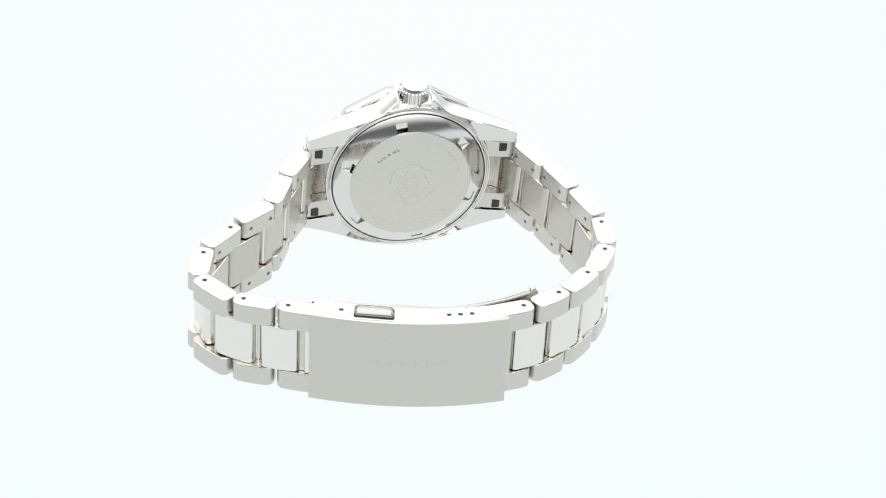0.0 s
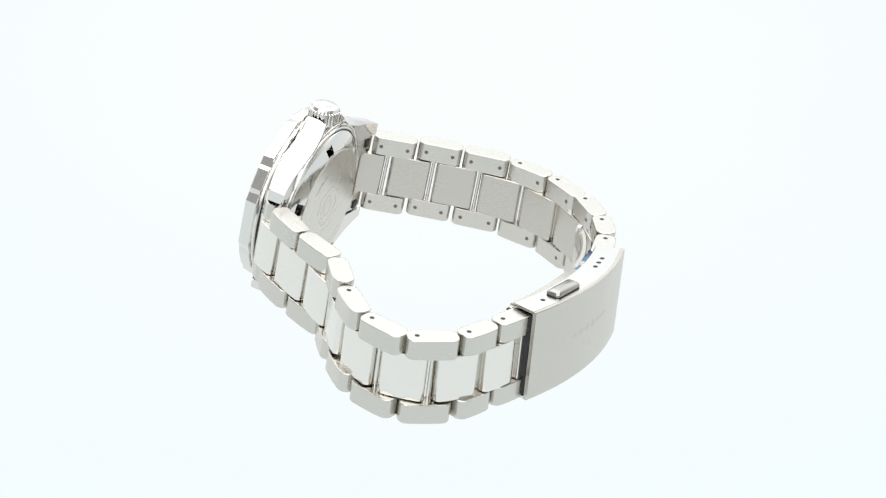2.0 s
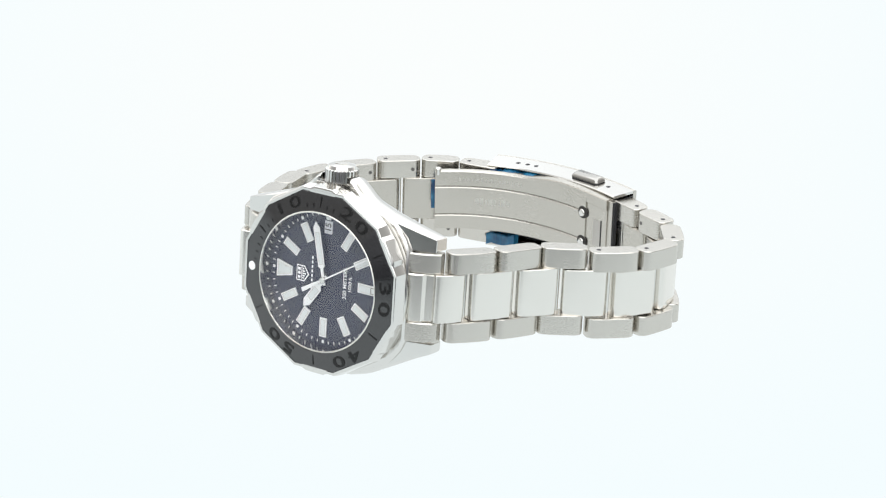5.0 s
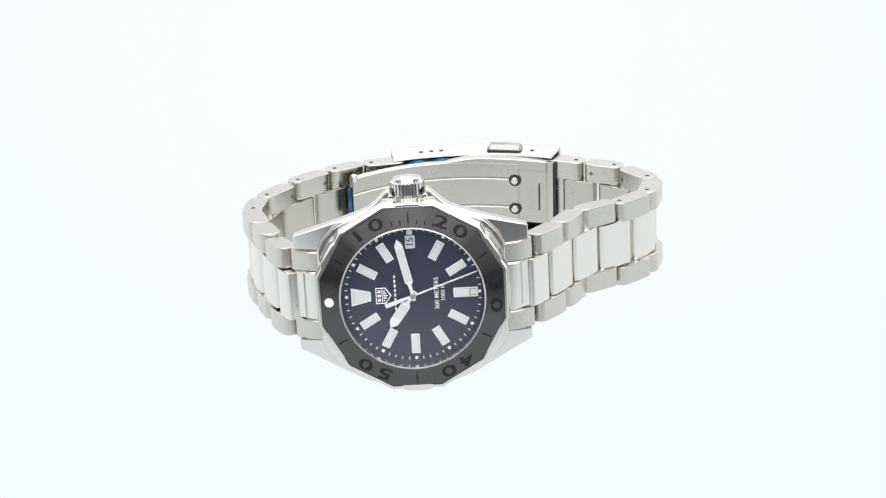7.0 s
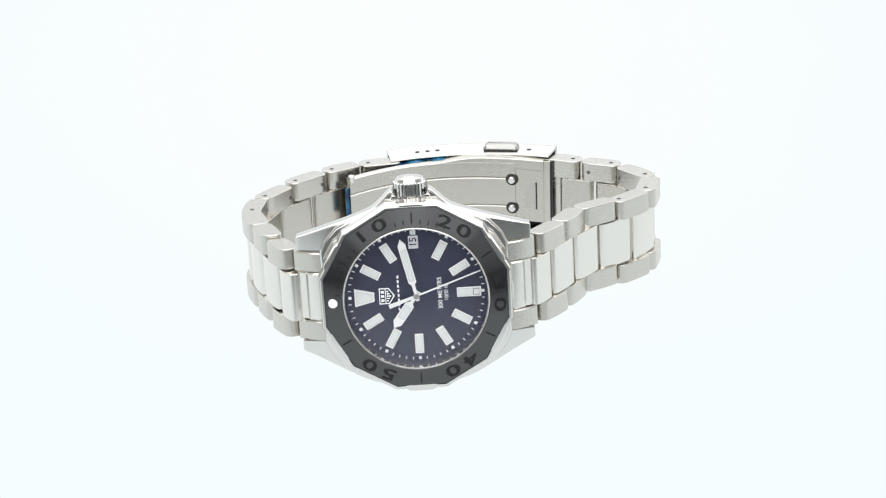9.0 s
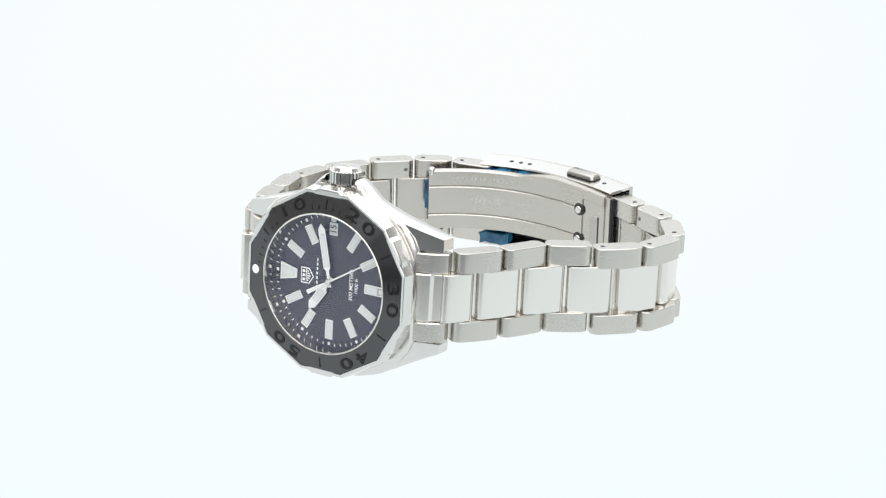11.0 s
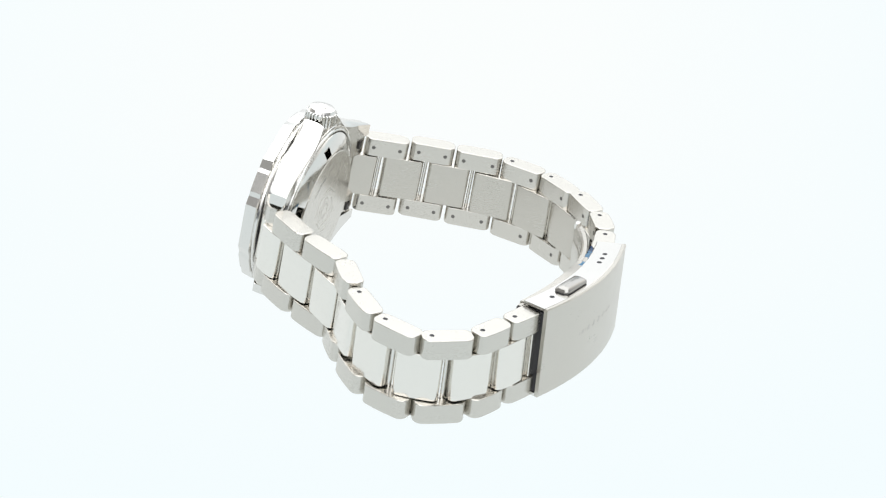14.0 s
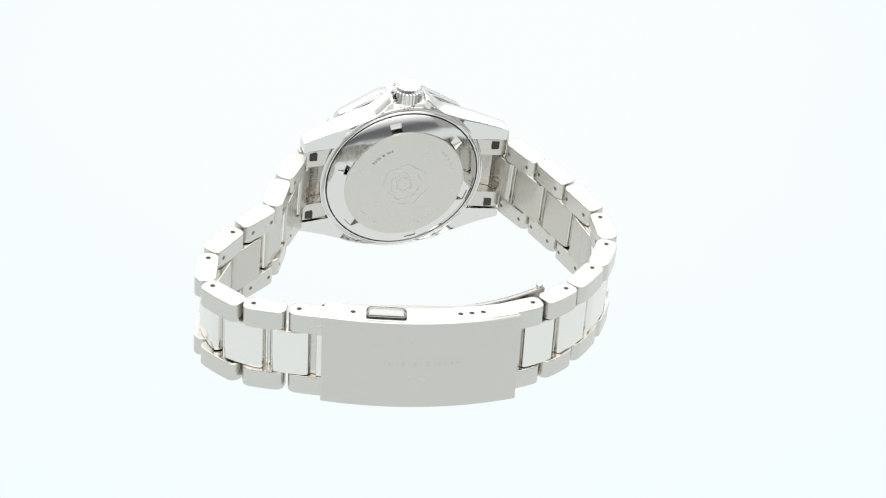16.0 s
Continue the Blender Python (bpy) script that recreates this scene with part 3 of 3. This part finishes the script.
# ---- bracelet: nodes are the joints along the top edge, from the case to the clasp ----
SIX = [(-22.45, 16.1, -160.8), (-25.86, 7.6, -162.1), (-27.91, -1.37, -163.5), (-33.8, -7.6, -164.6), (-38.9, -15.3, -165.5), (-39.4, -24.4, -166.6),
       (-32.8, -30.8, -167.4), (-25.1, -32.5, -167.9), (-16.6, -34.2, -168.2)]
TWELVE = [(18.4, 25.3, -163.2), (23.7, 18.1, -164.5), (28.3, 10.5, -166.3), (32.6, 2.2, -168.3), (33.4, -6.7, -169.6), (30.1, -15.5, -170.0),
          (24.9, -22.9, -170.3), (18.9, -28.0, -170.5), (10.8, -31.2, -170.4)]
UP_CASE, UP_CLASP = CASE_3, unit(0.045, -0.07, 0.996)
HEART = Vector((-3, -3, -170))


def up_at(k, n):
    f = min(1, k / (n - 2))
    return (UP_CASE * (1 - f) + UP_CLASP * f).normalized()


def link_frame(a, b, up):
    a, b = Vector(a), Vector(b)
    ux = (b - a)
    length = ux.length
    ux = (ux - ux.dot(up) * up).normalized()
    uy = up.cross(ux)
    side = 1 if uy.dot(a - HEART) > 0 else -1
    return LIFT @ axes(a, ux, uy, up), length, side


OUTER, WIDTH, THICK = 3.65, 16.0, 1.8


def pillow(x0, x1, half, r, side, bulge_out, bulge_in, n=5, steps=8):
    """A link's plan: rounded ends, and long sides that swell gently, more on the outer one."""
    def swell(x, y):
        b = bulge_out if y * side > 0 else bulge_in
        u = (x - (x0 + x1) / 2) / ((x1 - x0) / 2)
        return (x, y + (1 if y > 0 else -1) * b * (1 - u * u))
    pts = []
    for cx, cy, a in ((x1 - r, -half + r, -90), (x1 - r, half - r, 0), (x0 + r, half - r, 90), (x0 + r, -half + r, 180)):
        for k in range(n + 1):
            t = radians(a + 90 * k / n)
            pts.append((cx + r * math.cos(t), cy + r * math.sin(t)))
        if a in (0, 180):
            xa, xb = (x1 - r, x0 + r) if a == 0 else (x0 + r, x1 - r)
            y = half if a == 0 else -half
            for k in range(1, steps):
                pts.append((xa + (xb - xa) * k / steps, y))
    return [swell(x, y) for x, y in pts]


def cushion(bm, x0, x1, half, r, side, bulge_out, bulge_in, z0, z1, m, corner, edge=0.25):
    """A link whose faces have rounded corners and softened edges."""
    steps = [0.0, 0.32 * edge, edge]
    rings = []
    for d, z in [(d, z0 + d) for d in steps] + [(d, z1 - d) for d in steps[::-1]]:
        ex = corner - math.sqrt(max(0, corner ** 2 - (corner - d) ** 2))
        ey = edge - math.sqrt(max(0, edge ** 2 - max(0, edge - d) ** 2))
        ex = max(0.6 * ex, ey)
        rings.append([m @ Vector((*p, z)) for p in pillow(x0 + ex, x1 - ex, half - ey, r - 0.5 * ey, side, bulge_out, bulge_in)])
    loft(bm, rings)


def build_bracelet(watch):
    for nodes in (SIX, TWELVE):
        n = len(nodes)
        frames = [link_frame(nodes[k], nodes[k + 1], up_at(k, n)) for k in range(n - 1)]
        mids = [Vector(a).lerp(Vector(b), f) for a, b, f in zip(nodes, nodes[1:], (0.42, 0.42, 0.42, 0.44, 0.48, 0.54, 0.60, 0.55))]
        for k in range(n - 1):
            m, length, side = frames[k]
            # the centre piece bridges this link and the next
            a, b = (mids[k - 1] if k else Vector(nodes[0]).lerp(mids[0], -0.75)), mids[k]
            mc, lc, sc = link_frame(a, b, up_at(k, n))
            bm = bmesh.new()
            cushion(bm, 0.42, lc - 0.42, THICK - 0.1, 0.8, sc, 0.2, 0.0, -WIDTH + OUTER + 0.06, -OUTER - 0.06, mc, 0.55, 0.14)
            link = part("bracelet_link", bm, SATIN, watch, "satin steel bracelet link with brushed side pieces")
            link.data.materials.append(BRUSHED_SHADED)
            # inward faces are brushed, with the loop's shade put into their colour
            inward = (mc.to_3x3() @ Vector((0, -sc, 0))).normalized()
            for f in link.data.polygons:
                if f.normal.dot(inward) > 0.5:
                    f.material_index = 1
            for z0, z1 in ((-OUTER, 0), (-WIDTH, -WIDTH + OUTER)):
                bm = bmesh.new()
                cushion(bm, 0.14, length - 0.14, THICK, 1.3, side, 0.25, 0.04, z0, z1, m, 0.4, 0.14)
                part("side_piece", bm, BRUSHED, link, "brushed steel side piece")
                mid = (z0 + z1) / 2
                for x in ((1.9, length - 1.9) if k < 3 else (length - 1.9,)):
                    inner = m @ axes(Vector((x, -side * (THICK - 0.05), mid)), Vector((1, 0, 0)), Vector((0, 0, 1)), Vector((0, -side, 0)))
                    bm = bmesh.new()
                    rod(bm, inner, 0.38, -0.2, 0.1, 14, 0.03)
                    part("pin_end", bm, PIN, link)
            if k >= 3:
                bm = bmesh.new()
                rod(bm, m @ Matrix.Translation((1.9, 0, 0)), 0.43, -0.3, 0.015, 14, 0.01)
                part("pin_hole", bm, INK_SHADE, link)
            else_last = k == n - 2
            if else_last:
                # the last link is solid where it enters the clasp
                mf, lf, sf = link_frame(b, nodes[-1], up_at(k, n))
                bm = bmesh.new()
                prism(bm, rounded_rect(-0.8, lf + 1.0, min(-sf * 1.5, sf * 0.9), max(-sf * 1.5, sf * 0.9), 0.3, 3), -WIDTH + OUTER - 0.05, -OUTER + 0.05, 0.05, mf)
                part("link_bridge", bm, BRUSHED, link)
                bm = bmesh.new()
                prism(bm, rounded_rect(0.45, lf + 1.0, min(sf * 0.8, sf * 1.6), max(sf * 0.8, sf * 1.6), 0.2, 3), -WIDTH + OUTER - 0.02, -OUTER + 0.02, 0.1, mf)
                part("link_plate", bm, SATIN, link)
            if not else_last:
                bm = bmesh.new()
                rod(bm, link_frame(b, b + (b - a), up_at(k, n))[0], 0.34, -WIDTH + OUTER - 0.3, -OUTER + 0.3, 12)
                part("link_pin", bm, POLISHED, link)


def build_end_links(watch):
    for sign in (1, -1):
        # y runs from the case to the bracelet, in the case's space
        bm = bmesh.new()
        turn = CASE @ Matrix.Diagonal((1, sign, 1, 1))

        def curve(x0, x1, mat_rows):
            rows = []
            for y, top, low in mat_rows:
                rows.append([turn @ Vector(p) for p in ((x0, y, low), (x1, y, low), (x1, y, top - 0.25), (x1 - 0.25, y, top), (x0 + 0.25, y, top), (x0, y, top - 0.25))])
            return rows
        loft(bm, curve(-4.3, 4.3, ((14.0, -2.75, -4.3), (16.6, -2.95, -4.5), (17.8, -3.4, -4.9), (18.6, -3.9, -5.5), (19.0, -4.5, -6.3), (20.4, -5.4, -6.9))))
        link = part("end_link", bm, SATIN, watch, "steel end link between the lugs")
        link.data.materials.append(BRUSHED_SHADED)
        # shade under the end link is put into the colour of its underside
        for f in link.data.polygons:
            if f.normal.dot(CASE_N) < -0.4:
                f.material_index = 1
        for x0, x1 in ((4.4, 7.95), (-7.95, -4.4)):
            bm = bmesh.new()
            loft(bm, curve(x0, x1, ((14.6, -2.7, -6.7), (16.0, -2.9, -7.1), (17.6, -3.4, -7.4), (19.2, -4.3, -7.6), (20.4, -5.2, -7.5), (20.9, -5.8, -7.0))))
            part("side_piece", bm, BRUSHED, link)
            xm = 6.8 if x0 > 0 else -6.8
            # dark block stands for the shaded hole of the spring bar slot
            bm = bmesh.new()
            block(bm, turn, xm - 0.9, xm + 0.75, 17.4, 18.9, -7.7, -7.2, 0.05)
            part("bar_slot", bm, DARK, link)


# ---- folding clasp ----
def arc(points, n=24):
    """A smooth curve through three plan points."""
    a, b, c = [Vector(p) for p in points]
    out = []
    for k in range(n + 1):
        t = k / n
        out.append(a * (1 - t) * (1 - 2 * t) + b * 4 * t * (1 - t) + c * t * (2 * t - 1))
    return out


def strip(bm, line, d0, d1, z0, z1, slope=0.0):
    """A bent plate along a plan line, from d0 to d1 outwards of it; the line carries its own height."""
    rings = []
    n = len(line)
    for k in range(n):
        t = (line[min(k + 1, n - 1)] - line[max(k - 1, 0)])
        out = Vector((t.y, -t.x, 0)).normalized()
        if out.dot(line[k] - HEART) < 0:
            out = -out
        p = line[k]
        e = 0.18
        ring = []
        for d, z in ((d0 + e, z0), (d1 - e, z0), (d1, z0 + e), (d1, z1 - e), (d1 - e, z1), (d0 + e, z1), (d0, z1 - e), (d0, z0 + e)):
            q = Vector((p.x, p.y, p.z)) + out * d + UP_CLASP * z
            ring.append(LIFT @ q)
        rings.append(ring)
    loft(bm, rings)


COVER = [(-19.4, -37.1, -167.4), (-2.2, -38.3, -168.7), (14.5, -34.4, -169.9)]


def on_line(line, f):
    k = min(len(line) - 2, int(f * (len(line) - 1)))
    t = (line[k + 1] - line[k]).normalized()
    out = Vector((t.y, -t.x, 0)).normalized()
    if out.dot(line[k] - HEART) < 0:
        out = -out
    return line[k].lerp(line[k + 1], f * (len(line) - 1) - k), t, out


def build_clasp(watch):
    line = arc(COVER)
    bm = bmesh.new()
    strip(bm, line, -0.8, 0.0, -17.2, 0.0)
    clasp = part("clasp", bm, BRUSHED_SIDE, watch, "brushed steel folding clasp cover", 30)
    # solid black strip standing for the shade inside the cover
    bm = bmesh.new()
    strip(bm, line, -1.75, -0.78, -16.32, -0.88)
    part("cover_shade", bm, INK_SHADE, clasp)
    for z0, z1 in ((-0.5, 0.0), (-17.2, -16.6)):
        bm = bmesh.new()
        strip(bm, line, -5.45, -0.6, z0, z1 + (0.006 if z1 == 0 else 0))
        part("clasp_side", bm, POLISHED, clasp, "polished rim of the clasp")
    # black strip standing for the shade in the cover's open end
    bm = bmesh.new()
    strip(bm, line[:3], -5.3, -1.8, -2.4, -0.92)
    part("clasp_end_shade", bm, INK_SHADE, clasp)
    for f in (0.14, 0.706, 0.768, 0.83):
        p, t, out = on_line(line, f)
        m = LIFT @ axes(p - out * 3.0, t, out, UP_CLASP)
        bm = bmesh.new()
        rod(bm, m, 0.46, -0.3, 0.03, 14, 0.01)
        part("pin_hole", bm, INK_SHADE, clasp)
    for z, s in ((0, 1), (-17.2, -1)):
        p, t, out = on_line(line, 0.312)
        m = LIFT @ axes(p - out * 2.9 + UP_CLASP * z, t, out * s, UP_CLASP * s)
        bm = bmesh.new()
        loft(bm, [[m @ Vector((*q, h * (1 - 0.42 * (q[0] / 3.5) ** 2) if h > 0.28 else h)) for q in rounded_rect(-3.5 + e, 3.5 - e, -1.45 + e * 1.3, 1.45 - e * 1.3, 0.7 - e * 0.8, 6)]
                  for h, e in ((-0.5, 0.15), (0.25, 0.15), (0.3, 0.0), (0.6, 0.02), (0.95, 0.12), (1.22, 0.3), (1.42, 0.55), (1.52, 0.8), (1.55, 0.95))])
        button = part("push_button", bm, BUTTON, clasp, "polished domed steel release button", 40)
        bm = bmesh.new()
        prism(bm, rounded_rect(-3.45, 3.45, -1.4, 1.4, 0.7), -0.2, 0.24, 0.01, m)
        part("button_gap", bm, INK_SHADE, button)
    # engraved line on the cover, kept as plain short bars
    x = 0.31
    for k in range(13):
        w, h = 0.18 + 0.3 * abs(math.sin(k * 1.7)), 0.30 + 0.26 * math.sin(k * 2.9)
        p, t, out = on_line(line, x)
        x += 0.031
        m = LIFT @ axes(p - UP_CLASP * (8.3 - 0.02 * k), t, UP_CLASP, out)
        bm = bmesh.new()
        prism(bm, [(-w, -h), (w * 0.7, -h), (w, h), (-w * 0.6, h)], -0.02, 0.018, 0.006, m)
        part("engraved_bar", bm, ETCHED, clasp)
    # inner folding blade in three strips, hinged at the twelve o'clock side
    blade_line = arc([(-15.5, -31.3, -168.6), (4.0, -30.3, -169.6), (19.4, -21.6, -170.6)])
    tail = blade_line[0] + (blade_line[0] - blade_line[1]).normalized() * 2.2
    bm = bmesh.new()
    strip(bm, [tail] + blade_line, -0.2, 0.8, -12.75, -0.4)
    blade = part("folding_blade", bm, BRUSHED_SHADED, watch, "brushed steel inner blade of the clasp", 30)
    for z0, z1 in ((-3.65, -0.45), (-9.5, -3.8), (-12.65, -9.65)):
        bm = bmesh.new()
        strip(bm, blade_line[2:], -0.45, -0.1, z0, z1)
        part("blade_strip", bm, BRUSHED_SHADED, blade)
    # towards the button the blade's upper edge rises to the cover's rim
    bm = bmesh.new()
    rise = []
    for k, p in enumerate([tail] + blade_line[:15]):
        u = min(1, max(0, (k - 7.2) / 6.6))
        rise.append(p + UP_CLASP * (0.42 - 0.9 * u * u * (3 - 2 * u)))
    strip(bm, rise, -0.42, 1.5, -2.2, 0.0)
    part("blade_shoulder", bm, BRUSHED_SHADED, blade)
    for z in (-3.95, -9.9):
        p, t, out = on_line(blade_line, 0.1)
        m = LIFT @ axes(p + UP_CLASP * z, t, UP_CLASP, -out)
        bm = bmesh.new()
        rod(bm, m, 1.25, 0.2, 0.5, 24, 0.08)
        part("rivet_hole", bm, DARK, blade)
        bm = bmesh.new()
        rod(bm, m, 0.75, 0.2, 1.0, 20, 0.25)
        part("rivet", bm, POLISHED, blade, "domed polished rivet")
    p, t, out = on_line(blade_line, 0.985)
    bm = bmesh.new()
    rod(bm, LIFT @ axes(p, t, out, UP_CLASP), 0.62, -1.3, 0.15, 16, 0.25)
    part("hinge_pin", bm, POLISHED, blade)
    bm = bmesh.new()
    p, t, out = on_line(blade_line, 0.02)
    here = LIFT @ axes(p, t, UP_CLASP, -out)
    block(bm, here, -1.4, 0.7, -9.8, -4.4, 0.1, 0.24, 0.03, 0.2)
    part("blade_slot", bm, ETCHED, blade)
    bm = bmesh.new()
    block(bm, here, -1.7, -1.4, -9.95, -4.25, 0.1, 0.27, 0.02, 0.1)
    part("slot_edge", bm, DARK, blade)
    bm = bmesh.new()
    block(bm, here, -4.3, -2.5, -12.9, 0.2, -0.8, 0.0, 0.05, 0.1)
    part("end_stop", bm, BRUSHED_SIDE, blade)
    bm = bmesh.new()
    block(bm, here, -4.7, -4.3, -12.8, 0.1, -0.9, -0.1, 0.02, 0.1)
    part("end_gap", bm, INK_SHADE, blade)
    for k in range(15):
        p, t, out = on_line(blade_line, 0.50 + 0.026 * k)
        w, h = 0.22 + 0.1 * math.sin(k * 2.1), 0.28 + 0.08 * math.sin(k * 3.7)
        bm = bmesh.new()
        block(bm, LIFT @ axes(p, t, UP_CLASP, -out), -w, w, -2.1 - h, -2.1 + h, 0.42, 0.458, 0.01, 0.1)
        if 2 < k < 11:
            block(bm, LIFT @ axes(p, t, UP_CLASP, -out), -w * 1.4, w * 1.4, -6.6 - 2 * h, -6.6 + 2 * h, 0.42, 0.458, 0.01, 0.15)
        part("engraved_bar", bm, FAINT, blade)
    p, t, out = on_line(blade_line, 1.0)
    bm = bmesh.new()
    block(bm, LIFT @ axes(p, t, UP_CLASP, -out), 0.02, 0.8, -8.4, -2.4, -0.35, -0.05, 0.03, 0.04)
    part("protective_film", bm, FILM, blade, "blue protective film edge")
    # thin blue protective film left inside the cover
    for z0, z1, bent in ((-2.7, -0.75, line[12:]), (-16.3, -14.0, line[18:])):
        bm = bmesh.new()
        crumpled = [p + Vector((0.22 * math.sin(2.3 * k), 0.22 * math.cos(3.1 * k), 0.2 * math.sin(1.7 * k))) for k, p in enumerate(bent)]
        strip(bm, crumpled, -6.5, -4.6, z0, z1)
        part("protective_film", bm, FILM, clasp, "crumpled blue protective film")


setting()
wristwatch = new("wristwatch")
tagged(wristwatch, "steel wristwatch with navy dial and black bezel, lying on its side", "watch")
build_case(wristwatch)
build_back(wristwatch)
build_bezel(wristwatch)
second_hand = build_dial(wristwatch)
build_crown(wristwatch)
build_end_links(wristwatch)
build_bracelet(wristwatch)
build_clasp(wristwatch)


def motions():
    walk(wristwatch, [(t, pose(0, 0, 0, 0, 0, a)) for t, a in TURN])
    # the second hand ticks on, and back again as the turn runs back
    ticks = [(7.4 - k, 26.8 - k, 27.8 - k) for k in range(7, -1, -1)]
    ticks += [(16.1 - t, b, a) for t, a, b in ticks[::-1]]
    rows = [(0.0, ticks[0][1])]
    for t, a, b in ticks:
        rows += [(t - 0.06, a), (t + 0.06, b)]
    rows.append((16.0, rows[-1][1]))
    walk(second_hand, [(t, CASE @ Matrix.Rotation(radians(-6 * s), 4, "Z") @ CASE.inverted()) for t, s in rows])


motions()
